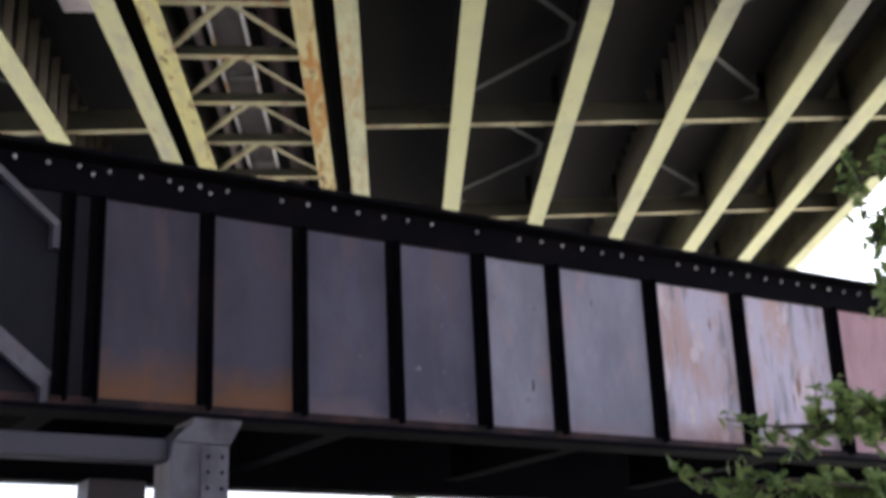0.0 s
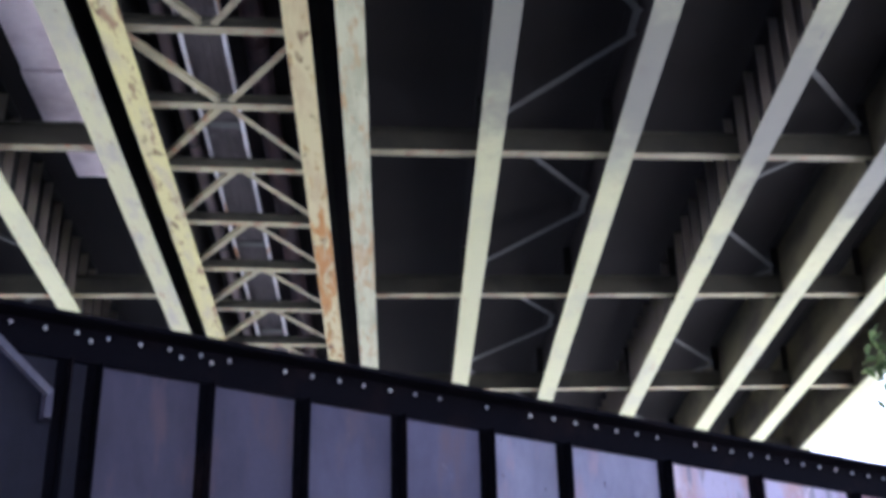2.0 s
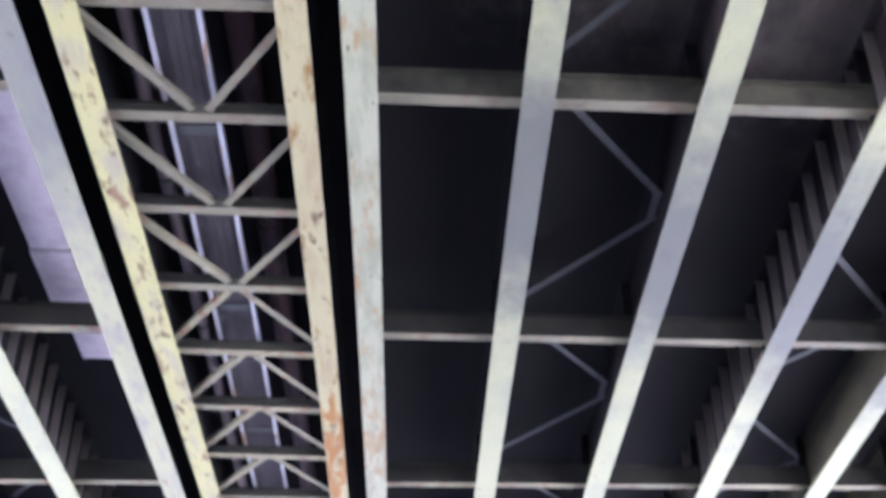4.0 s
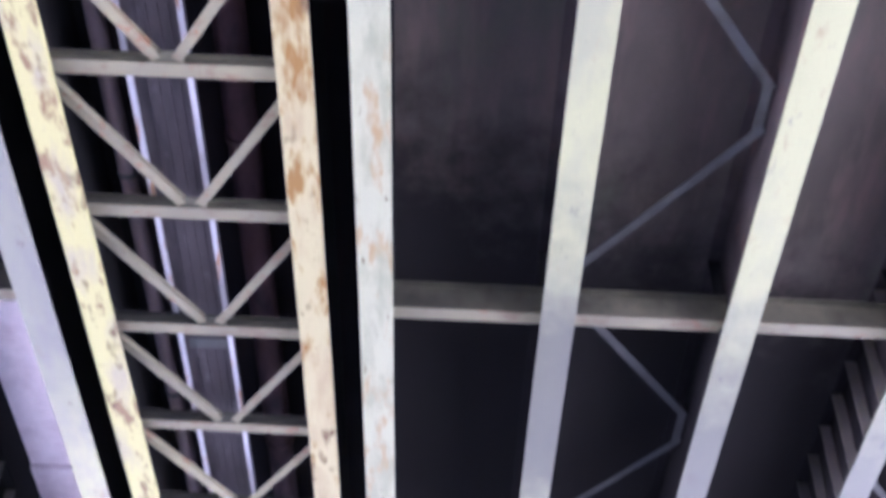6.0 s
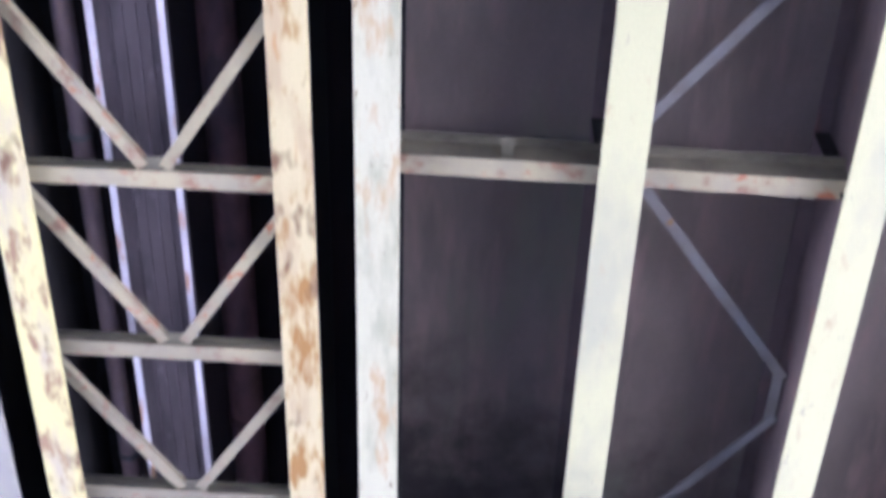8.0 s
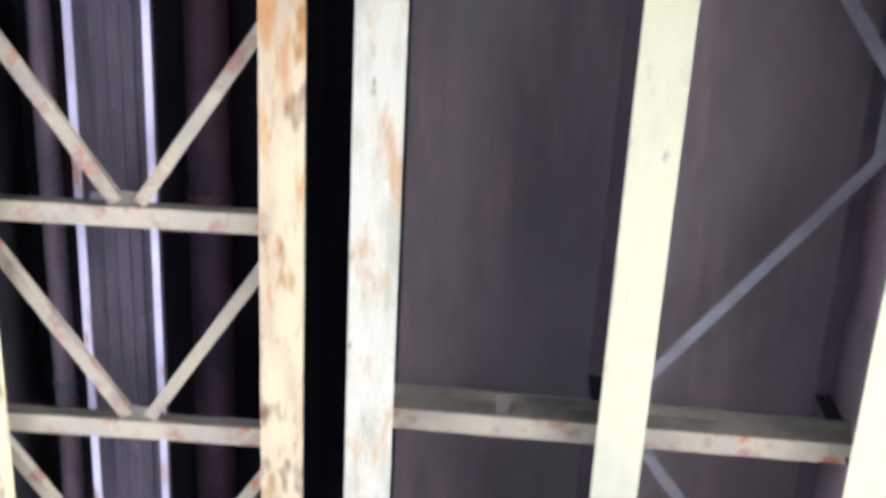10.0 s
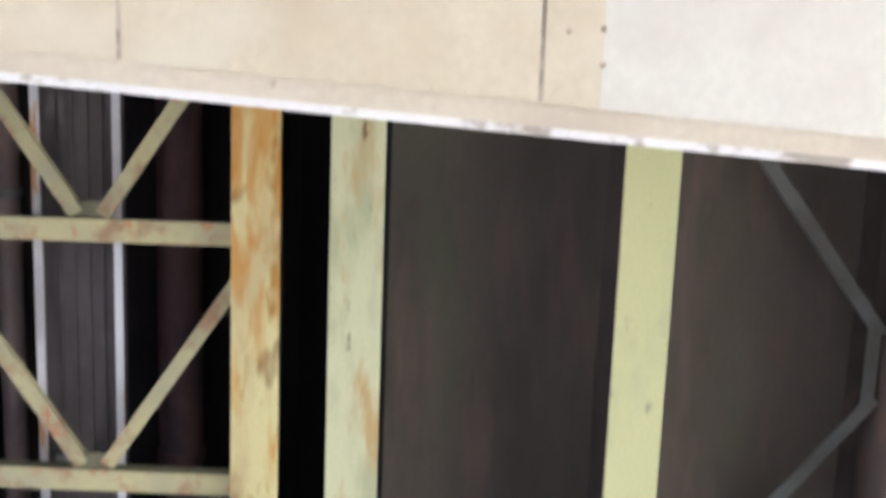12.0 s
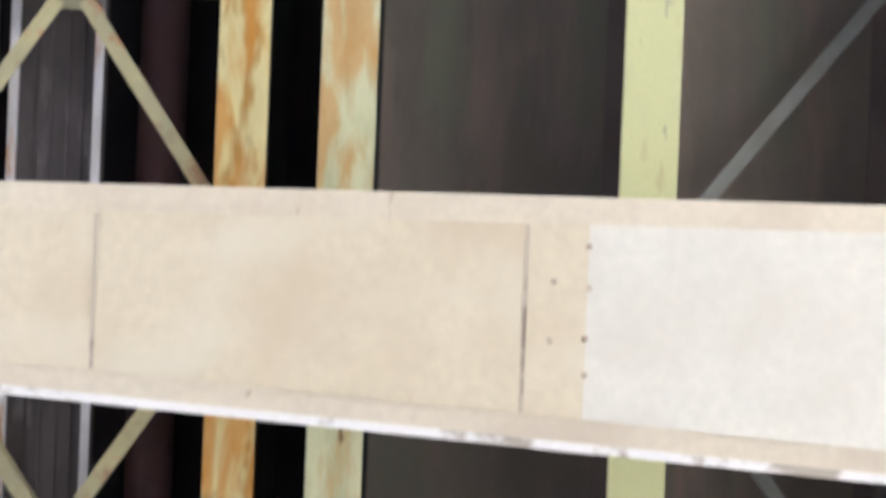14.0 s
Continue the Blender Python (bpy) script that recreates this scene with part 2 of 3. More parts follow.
def darkened(m, tint, low, high, amount, far_side=True):
    """Darkens the colour over the tracks: a ragged band along the railway, or all that lies beyond its near edge."""
    n, link = m.node_tree.nodes, m.node_tree.links.new
    bsdf = n["Principled BSDF"]
    old = bsdf.inputs["Base Color"].links[0].from_socket

    def calc(op, a, b):
        k = n.new("ShaderNodeMath")
        k.operation = op
        for i, v in enumerate((a, b)):
            if isinstance(v, (int, float)):
                k.inputs[i].default_value = v
            else:
                link(v, k.inputs[i])
        return k.outputs[0]

    def ramp(v, a, b, c=1.0):
        k = n.new("ShaderNodeMapRange")
        k.interpolation_type = "SMOOTHSTEP"
        k.inputs["From Min"].default_value, k.inputs["From Max"].default_value, k.inputs["To Max"].default_value = a, b, c
        link(v, k.inputs["Value"])
        return k.outputs[0]
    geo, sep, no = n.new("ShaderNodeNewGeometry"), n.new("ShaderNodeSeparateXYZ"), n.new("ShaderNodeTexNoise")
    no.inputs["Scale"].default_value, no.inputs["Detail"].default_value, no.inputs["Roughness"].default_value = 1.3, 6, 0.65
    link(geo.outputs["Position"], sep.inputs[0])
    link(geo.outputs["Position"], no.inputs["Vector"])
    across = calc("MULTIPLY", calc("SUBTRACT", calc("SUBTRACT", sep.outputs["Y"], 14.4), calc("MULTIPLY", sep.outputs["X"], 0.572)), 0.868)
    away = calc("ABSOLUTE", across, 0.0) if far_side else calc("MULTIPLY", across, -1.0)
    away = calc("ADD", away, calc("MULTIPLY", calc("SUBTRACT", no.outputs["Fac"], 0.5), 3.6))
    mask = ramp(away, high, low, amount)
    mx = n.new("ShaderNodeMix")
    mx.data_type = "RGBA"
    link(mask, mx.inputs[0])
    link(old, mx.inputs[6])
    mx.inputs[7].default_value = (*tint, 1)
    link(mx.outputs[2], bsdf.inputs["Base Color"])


darkened(paint_clean, (0.125, 0.125, 0.115), 0.8, 4.4, 0.86)
darkened(paint_worn, (0.21, 0.21, 0.195), 1.0, 4.6, 0.75)
# Shade of the deep bays beyond the railway, put into the next four colours.
darkened(soffit, (0.030, 0.028, 0.028), 1.2, 4.2, 0.96, far_side=False)
darkened(paint_web_brown, (0.018, 0.017, 0.018), 1.5, 4.5, 0.9, far_side=False)
darkened(paint_brace, (0.045, 0.045, 0.045), 2.0, 5.0, 0.72, far_side=False)
darkened(paint_frame_web, (0.045, 0.045, 0.04), -1.0, 3.0, 0.75, far_side=False)
darkened(paint_frame, (0.20, 0.185, 0.12), 2.0, 4.5, 0.6)

rusting_foot(rail_rust, 0.28)
rusting_foot(rail_grey, 0.02, (0.26, 0.17, 0.18))
rusting_foot(rail_pale, 0.0, (0.32, 0.19, 0.19))
rusting_foot(rail_peel, 0.10, (0.30, 0.15, 0.13))
column_mat = material("pale_riveted_column_paint", (0.15, 0.14, 0.175), 0.55, layers=[((0.055, 0.046, 0.056), (2.5, 2.5, 1.5), 0.45, 0.7, 6), ((0.26, 0.15, 0.11), (5, 5, 3), 0.62, 0.74, 5)])
# White base stands in for the sky glint on dark rivet heads.
rivet_mat = material("glint_white_rivet", (0.93, 0.93, 0.95), 0.25, 0.2)
timber = material("tarred_timber", (0.05, 0.04, 0.035), 0.9, layers=[((0.09, 0.07, 0.06), (3, 3, 3), 0.5, 0.7, 5)], spec=0.12)
bark = material("tree_bark", (0.11, 0.085, 0.065), 0.9, layers=[((0.06, 0.05, 0.04), (6, 6, 2), 0.45, 0.6, 5)], bump=0.6)
gravel = material("pale_gravel_ground", (0.40, 0.37, 0.32), 0.95, layers=[((0.26, 0.24, 0.19), (0.25, 0.25, 0.25), 0.45, 0.65, 6), ((0.16, 0.17, 0.08), (0.08, 0.08, 0.08), 0.55, 0.7, 6)], grain=9, bump=0.8)
damper_dark = material("dark_bounce_damper", (0.065, 0.055, 0.042), 0.95, layers=[((0.035, 0.03, 0.024), (0.5, 0.5, 0.5), 0.45, 0.65, 6), ((0.06, 0.075, 0.03), (0.9, 0.9, 0.9), 0.55, 0.7, 6)], grain=9, bump=0.8)
concrete = material("plain_concrete", (0.42, 0.40, 0.37), 0.9, layers=[((0.30, 0.28, 0.26), (0.6, 0.6, 0.4), 0.45, 0.7, 6)])


def leaf_material():
    m = bpy.data.materials.new("green_leaves")
    m.use_nodes = True
    n, link = m.node_tree.nodes, m.node_tree.links.new
    bsdf = n["Principled BSDF"]
    geo = n.new("ShaderNodeNewGeometry")
    ramp = n.new("ShaderNodeValToRGB")
    ramp.color_ramp.elements[0].color, ramp.color_ramp.elements[1].color = (0.10, 0.16, 0.045, 1), (0.44, 0.54, 0.20, 1)
    link(geo.outputs["Random Per Island"], ramp.inputs[0])
    link(ramp.outputs[0], bsdf.inputs["Base Color"])
    bsdf.inputs["Roughness"].default_value = 0.45
    tr = n.new("ShaderNodeBsdfTranslucent")
    link(ramp.outputs[0], tr.inputs["Color"])
    mix = n.new("ShaderNodeMixShader")
    mix.inputs[0].default_value = 0.5
    link(bsdf.outputs[0], mix.inputs[1])
    link(tr.outputs[0], mix.inputs[2])
    link(mix.outputs[0], n["Material Output"].inputs["Surface"])
    return m


leaf_mat = leaf_material()


# ---------------------------------------------------------------- building blocks
def box(bm, x0, x1, y0, y1, z0, z1, bevel=0.0):
    r = bmesh.ops.create_cube(bm, size=1.0)
    vs = r["verts"]
    bmesh.ops.scale(bm, vec=(x1 - x0, y1 - y0, z1 - z0), verts=vs)
    bmesh.ops.translate(bm, vec=((x0 + x1) / 2, (y0 + y1) / 2, (z0 + z1) / 2), verts=vs)
    if bevel:
        es = list({e for v in vs for e in v.link_edges})
        bmesh.ops.bevel(bm, geom=es, offset=bevel, segments=2, affect="EDGES", profile=0.6)
    return bm


def a_box(*a, **k):
    return box(bmesh.new(), *a, **k)


def prism(points, axis_from, axis_to):
    """A flat outline in x, z drawn out along y."""
    bm = bmesh.new()
    a = [bm.verts.new((x, axis_from, z)) for x, z in points]
    b = [bm.verts.new((x, axis_to, z)) for x, z in points]
    k = len(points)
    bm.faces.new(a)
    bm.faces.new(list(reversed(b)))
    for i in range(k):
        bm.faces.new((a[i], b[i], b[(i + 1) % k], a[(i + 1) % k]))
    bmesh.ops.recalc_face_normals(bm, faces=bm.faces)
    return bm


def tube(bm, p, q, r0, r1, sides=16):
    p, q = Vector(p), Vector(q)
    r = bmesh.ops.create_cone(bm, cap_ends=True, segments=sides, radius1=r0, radius2=r1, depth=(q - p).length)
    m = Matrix.Translation((p + q) / 2) @ (q - p).to_track_quat("Z", "Y").to_matrix().to_4x4()
    bmesh.ops.transform(bm, matrix=m, verts=r["verts"])
    return bm


def mesh_of(name, bm, mat, smooth=False):
    me = bpy.data.meshes.new(name)
    bm.to_mesh(me)
    bm.free()
    me.materials.append(mat)
    if smooth:
        me.shade_smooth()
    return me


def part(name, bm, mat, parent, label="", smooth=False):
    ob = new(name, mesh_of(name, bm, mat, smooth))
    ob.parent = parent
    return tagged(ob, label)


def piece(name, me, m, parent):
    ob = new(name, me)
    ob.parent = parent
    ob.matrix_basis = m
    return ob


def thing(name, m, label, category, group="", kind=""):
    ob = new(name)
    ob.matrix_world = m
    return tagged(ob, label, category, group, kind)


# ---------------------------------------------------------------- the plan
FALL = 0.046                      # crossfall of the deck
DEPTH = 1.5                       # girder depth
STEP, FIRST = 2.033, 17.535       # strut spacing along the bridge, and the strut where the bracing turns


def soffit_z(x):
    return 12.6 + FALL * x


def strut_y(k, x, mid=-2.8):
    """The struts lie square to the girders near the pier and fan out beyond it."""
    return FIRST - k * STEP + min(0.14, 0.11 - 0.0155 * k) * (x - mid)


def frame_y(k, x):
    return FIRST - k * STEP - 0.165 + (0.090 - 0.008 * max(0, k)) * x + {5: 0.06, 2: 0.05}.get(k, 0.0)


Y0, Y1 = -34.0, 62.0
GIRDERS = {                       # x, flange width, flange paint
    "J": (-9.1, 0.42, paint_clean), "K": (-6.87, 0.42, paint_clean),
    "L1": (-4.77, 0.40, paint_worn), "L2": (-4.06, 0.38, paint_speck), "R1": (-1.48, 0.37, paint_rusty), "R2": (-0.717, 0.41, paint_stained),
    "B": (1.505, 0.42, paint_clean), "C": (3.795, 0.42, paint_clean), "D": (6.197, 0.42, paint_clean),
    "E": (8.60, 0.42, paint_clean), "F": (10.55, 0.42, paint_clean), "G": (12.35, 0.40, paint_clean)}

# ---------------------------------------------------------------- ground and deck
bm = bmesh.new()
bmesh.ops.create_grid(bm, x_segments=60, y_segments=60, size=900)
for v in bm.verts:
    r = math.hypot(v.co.x, v.co.y)
    v.co.z = -0.02 if r < 70 else noise.noise(v.co * 0.01) * min(6, (r - 70) * 0.03) - 0.02
ground = new("ground", mesh_of("ground", bm, gravel))
tagged(ground, "pale gravel ground under the bridges", "ground", kind="structure")

# Added out of view, to weaken light bounced up onto the girders.
soil = new("soil_bed", mesh_of("soil_bed", a_box(-6.5, 18, 4.5, 27, -0.3, 0.0), damper_dark))
tagged(soil, "unseen dark slab that cuts ground bounce under the railway bridge", "soil", kind="structure")

deck = thing("deck", pose(0, 0, 0), "grimy concrete road deck on the yellow girders, darkened for shade", "deck", kind="structure")
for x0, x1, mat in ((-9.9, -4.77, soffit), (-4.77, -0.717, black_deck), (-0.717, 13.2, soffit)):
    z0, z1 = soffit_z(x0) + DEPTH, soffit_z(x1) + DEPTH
    part("slab", prism([(x0, z0), (x1, z1), (x1, z1 + 0.26), (x0, z0 + 0.26)], Y0, Y1), mat, deck, "steel deck over the middle bay, blackened for shade" if mat is black_deck else "")
for x, s in ((-9.9, 1), (13.2, -1)):
    z = soffit_z(x) + DEPTH + 0.262
    part("parapet", a_box(min(x, x + s * 0.3), max(x, x + s * 0.3), Y0, Y1, z, z + 0.85, bevel=0.03), concrete, deck, "plain concrete parapet")

w = new("abutment_wall", mesh_of("abutment_wall", a_box(-13.5, 14.5, Y0 - 0.6, Y0 + 0.6, -0.5, 11.9), concrete))
tagged(w, "plain concrete abutment wall under the girder ends", "wall", kind="structure")
w = thing("far_pier", pose(0, Y1 - 0.7, 0), "plain concrete pier under the far girder ends", "pier", kind="structure")
part("cap", a_box(-12.2, 13.0, -0.6, 0.6, 11.2, 12.05), concrete, w)
for x in (-9.6, 0.4, 10.4):
    part("column", a_box(x - 0.6, x + 0.6, -0.5, 0.5, -0.3, 11.2, bevel=0.04), concrete, w)


# ---------------------------------------------------------------- main girders
def girder(key):
    x, w, paint = GIRDERS[key]
    rusty = {"L1": "worn pale yellow steel girder with grey stains", "L2": "yellow steel girder blotched with rust",
             "R1": "yellow steel girder heavily blotched with rust", "R2": "worn yellow steel girder with rust marks"}
    g = thing("bridge_girder", pose(x, 0, soffit_z(x)), rusty.get(key, "pale yellow painted steel bridge girder under the deck"), "girder", "bridge girders")
    part("bottom_flange", a_box(-w / 2, w / 2, Y0, Y1, 0, 0.045, bevel=0.008), paint, g)
    part("web", a_box(-0.009, 0.009, Y0, Y1, 0.045, DEPTH - 0.035), paint_web_yellow if key in "EFG" else paint_web_brown if key in "BCD" else paint_web, g, "yellow web plate lightened for bounced light" if key in "EFG" else "brown web plate darkened for shade" if key in "BCD" else "web plate darkened for shade")
    part("top_flange", a_box(-w / 2 + 0.04, w / 2 - 0.04, Y0, Y1, DEPTH - 0.035, DEPTH - 0.002), paint_web_brown if key in "BCD" else paint_web, g, "top flange darkened for shade")
    return g


girders = {k: girder(k) for k in GIRDERS}

# stiffeners: close-set on two girders, single plates at the cross frames on the others
stiff_plate = mesh_of("stiffener", prism([(-0.175, 0.06), (-0.012, 0.046), (-0.012, DEPTH - 0.036), (-0.175, DEPTH - 0.036)], -0.008, 0.008), paint_stiff)
# Connection plates take the dark web colour to paint their shadow.
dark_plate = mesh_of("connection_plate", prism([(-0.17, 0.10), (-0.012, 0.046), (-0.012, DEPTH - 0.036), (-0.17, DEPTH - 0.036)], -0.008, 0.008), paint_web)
for key, flip in (("D", 0), ("K", 180)):
    for i in range(46):
        y = 2.4 + 0.79 * i
        piece("stiffener", stiff_plate, pose(0, y, 0, 0, 0, flip), girders[key])
FRAMES = (11, 5, 2, -1, -4, -7, -10)
for key in ("R2", "B", "C", "D", "E", "F", "K"):
    for k in FRAMES:
        y = frame_y(k, GIRDERS[key][0])
        piece("connection_plate", dark_plate, pose(0, y + 0.03, 0, 0, 0, 180 if key == "R2" else 0), girders[key])


# ---------------------------------------------------------------- cross frames between the girders
def cross_frame(a, b, k):
    xa, xb = GIRDERS[a][0] + 0.03, GIRDERS[b][0] - 0.03
    ya, yb = frame_y(k, xa), frame_y(k, xb)
    za, zb = soffit_z(xa) + 0.286, soffit_z(xb) + 0.286
    t = thing("cross_frame", pose(xa, ya, za), "dull yellow steel cross frame between bridge girders", "cross frame", "cross frames")
    L, dy, dz = xb - xa, yb - ya, zb - za

    def sheared(bm):
        for v in bm.verts:
            s = v.co.x / L
            v.co.y += s * dy
            v.co.z += s * dz
        return bm
    part("bottom_flange", sheared(a_box(0, L, -0.10, 0.10, 0, 0.016)), paint_frame, t)
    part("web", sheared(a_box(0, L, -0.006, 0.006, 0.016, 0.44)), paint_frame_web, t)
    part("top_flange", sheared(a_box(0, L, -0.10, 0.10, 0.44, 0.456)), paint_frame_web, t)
    if (a, k) == ("R2", 5):
        part("clip_plate", sheared(a_box(1.09, 1.22, -0.22, -0.007, 0.22, 0.24)), paint_frame_web, t, "clip plate in the shaded web colour")


for a, b in (("J", "K"), ("K", "L1"), ("R2", "B"), ("B", "C"), ("C", "D"), ("D", "E"), ("E", "F"), ("F", "G")):
    for k in FRAMES:
        cross_frame(a, b, k)


# ---------------------------------------------------------------- bars: angles laid from point to point
def angle_bar(name, p, q, parent, mat, leg=0.10, thick=0.012, label=""):
    """A rolled angle: one leg flat below, one upright."""
    p, q = Vector(p), Vector(q)
    d = q - p
    L = d.length
    bm = bmesh.new()
    box(bm, 0, L, -leg / 2, leg / 2, 0, thick)
    box(bm, 0, L, leg / 2 - thick, leg / 2, thick, leg * 0.8)
    flat = Vector((d.x, d.y, 0)).normalized()
    side = Vector((-flat.y, flat.x, 0))
    fwd = d.normalized()
    m = Matrix((fwd, side, fwd.cross(side))).transposed().to_4x4()
    m.translation = p
    bmesh.ops.transform(bm, matrix=m, verts=bm.verts)
    return part(name, bm, mat, parent, label)


def lateral_brace(a, b, ka, kb, lift=1.03, link=False):
    """A diagonal of the wind bracing from girder a at strut place ka to girder b at kb."""
    xa, xb = GIRDERS[a][0] + 0.02, GIRDERS[b][0] - 0.02
    pa = Vector((xa, frame_y(ka, xa) + 0.10, soffit_z(xa) + lift))
    pb = Vector((xb, frame_y(kb, xb) + 0.10, soffit_z(xb) + lift))
    t = thing("lateral_brace", Matrix.Translation(pa), "grey painted steel diagonal brace between bridge girders", "brace", "lateral braces")
    d = pb - pa
    angle_bar("bar", d * 0.04, d * 0.985, t, paint_brace, leg=0.12)
    part("gusset_plate", a_box(0, 0.24, -0.14, 0.14, 0.014, 0.026), paint_brace, t)
    if link:
        bm = a_box(-0.15, -0.03, -0.12, 0.58, 0.014, 0.026)
        bmesh.ops.translate(bm, verts=bm.verts[:], vec=d)
        part("gusset_plate", bm, paint_brace, t)


for k in (11, 8, 5, 2, -1, -4, -7):
    for a, b, near in (("B", "C", False), ("D", "E", True), ("J", "K", True)):
        if near:
            lateral_brace(a, b, k - 1.42, k - 0.02)
            lateral_brace(a, b, k - 1.66, k - 3.07)
        else:
            lateral_brace(a, b, k - 0.02, k - 1.42, link=True)
            lateral_brace(a, b, k - 3.07, k - 1.66)


# ---------------------------------------------------------------- the ladder of struts in the middle bay
XL, XR = GIRDERS["L2"][0] + 0.02, GIRDERS["R1"][0] - 0.02
XM = (XL + XR) / 2


def strut(k):
    t = thing("bracing_strut", pose(XL, strut_y(k, XL), soffit_z(XL) + 0.135), "dull yellow steel strut with rust across the middle bay", "strut", "bracing struts")
    L = XR - XL
    dy, dz = strut_y(k, XR) - strut_y(k, XL), FALL * L

    def sheared(bm):
        for v in bm.verts:
            v.co.y += v.co.x / L * dy
            v.co.z += v.co.x / L * dz
        return bm
    part("bottom_flange", sheared(a_box(0, L, -0.088, 0.088, 0, 0.014)), paint_frame, t)
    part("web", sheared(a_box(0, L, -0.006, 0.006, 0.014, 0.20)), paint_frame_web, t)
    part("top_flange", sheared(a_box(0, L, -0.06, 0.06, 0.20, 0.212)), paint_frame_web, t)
    return t


def strut_diagonals(k, towards):
    """Two angles from the middle of strut k to the girders at the next strut."""
    zc = soffit_z(XM) + 0.155
    ym = strut_y(k, XM)
    sgn = 1 if towards < k else -1
    for x, dx in ((XL, -1), (XR, 1)):
        p = Vector((XM + dx * 0.10, ym + sgn * 0.12, zc))
        q = Vector((x, strut_y(towards, x) - sgn * 0.16, soffit_z(x) + 0.155))
        t = thing("ladder_brace", Matrix.Translation(p), "dull yellow steel diagonal of the middle bay bracing", "brace", "ladder braces")
        angle_bar("bar", (0, 0, 0), q - p, t, paint_frame, leg=0.115)
        if dx > 0:
            part("gusset_plate", a_box(-0.28, 0.08, -0.10, 0.07, 0.013, 0.024), paint_frame_web, t)


for k in [i for i in range(-13, 13) if i != 8]:
    strut(k)
    if k <= 0:
        strut_diagonals(k, k - 1)
    if 0 <= k <= 7:
        strut_diagonals(k, k + 1)
    if k >= 9:
        strut_diagonals(k, k - 1)

# runners that lie on the struts, and the pipes beside them
for x in (-3.235, -2.61):
    t = thing("runner", pose(x, 0, soffit_z(x) + 0.36), "thin white steel runner lying on the bracing struts", "runner", "runners")
    part("flange", a_box(-0.033, 0.033, -8, 44, 0, 0.012), paint_white, t)
    part("web", a_box(-0.006, 0.006, -8, 44, 0.012, 0.11), paint_white, t)

t = thing("cable_tray", pose(-2.92, 0, soffit_z(-2.92) + 0.474), "grey ribbed cable tray lying on the white runners", "cable tray")
tray_slope = [(-0.30, -0.30 * FALL), (0.30, 0.30 * FALL), (0.30, 0.30 * FALL + 0.03), (-0.30, -0.30 * FALL + 0.03)]
part("pan", prism(tray_slope, -8, 44), pipe_grey, t)
for x in (-0.17, -0.06, 0.06, 0.17):
    part("rib", a_box(x - 0.008, x + 0.008, -8, 44, x * FALL - 0.012, x * FALL - 0.0005), pipe_grey, t)
for y in (-4.2, 1.0, 5.25, 9.5, 14, 18.5, 23, 27.5, 32):
    part("joint_plate", a_box(-0.25, 0.25, y, y + 0.2, -0.024, -0.0135), paint_brace, t, "paler joint plate")
for x in (-0.31, 0.31):
    part("lip", a_box(x - 0.008, x + 0.008, -8, 44, x * FALL, x * FALL + 0.1), pipe_grey, t)
t = thing("conduit", pose(-3.58, 0, soffit_z(-3.58) + 0.72), "pinkish conduit running along the middle bay", "conduit")
part("pipe", tube(bmesh.new(), (0, -8, 0), (0, 44, 0), 0.10, 0.10, 14), pipe_pink, t, smooth=True)
for y in (-5, -1, 3.1, 7.2, 11.3, 15.4, 19.5, 23.6, 27.7, 31.8):
    part("clamp", tube(bmesh.new(), (0, y, 0), (0, y + 0.06, 0), 0.115, 0.115, 14), paint_brace, t)
t = thing("drain_pipe", pose(-2.28, 0, soffit_z(-2.28) + 1.05), "rust brown drain pipe running along the middle bay", "pipe")
part("pipe", tube(bmesh.new(), (0, -8, 0), (0, 44, 0), 0.19, 0.19, 16), pipe_red, t, smooth=True)
for y in (-6, -1.5, 3, 7.5, 12, 16.5, 21, 25.5, 30, 34.5, 39):
    part("hanger", tube(bmesh.new(), (0, y, 0.18), (0, y, DEPTH - 1.05), 0.012, 0.012, 6), pipe_red, t)
for y in (-3.0, 1.2, 5.4, 11, 17, 23):
    part("collar", tube(bmesh.new(), (0, y, 0), (0, y + 0.10, 0), 0.21, 0.21, 16), pipe_red, t)

# pale repair panels in the deck beside the worn girder
t = thing("repair_panel", pose(-5.5, 0, soffit_z(-5.5)), "pale pinkish concrete haunch cast under the deck", "panel")
for x0, y0, y1 in ((-0.56, 13.75, 17.62), (-0.60, 17.70, 19.30), (-0.46, 20.25, 21.15)):
    part("slab", a_box(x0, 0.60, y0, y1, 0.98, DEPTH - 0.012, bevel=0.03), repair, t)

# ---------------------------------------------------------------- the cream pier cap
CAP_Z = 11.09


def cap_edge(x, far):
    return 2.17 + 0.062 * (x + 0.3) if far else 0.73 - 0.012 * (x + 0.3)


cap = thing("pier_cap", pose(0, 0, CAP_Z), "cream painted steel box pier cap under the girders", "pier cap")
XA, XB = -11.8, 12.6


def cap_plate(x0, x1, inset0, inset1, z0, z1, over=0.0):
    bm = bmesh.new()
    vs = []
    for z in (z0, z1):
        vs.append([bm.verts.new((x, y, z)) for x, y in (
            (x0, cap_edge(x0, False) + inset0), (x1, cap_edge(x1, False) + inset0), (x1, cap_edge(x1, True) - inset1), (x0, cap_edge(x0, True) - inset1))])
    bm.faces.new(list(reversed(vs[0])))
    bm.faces.new(vs[1])
    for i in range(4):
        bm.faces.new((vs[0][i], vs[0][(i + 1) % 4], vs[1][(i + 1) % 4], vs[1][i]))
    bmesh.ops.recalc_face_normals(bm, faces=bm.faces)
    return bm


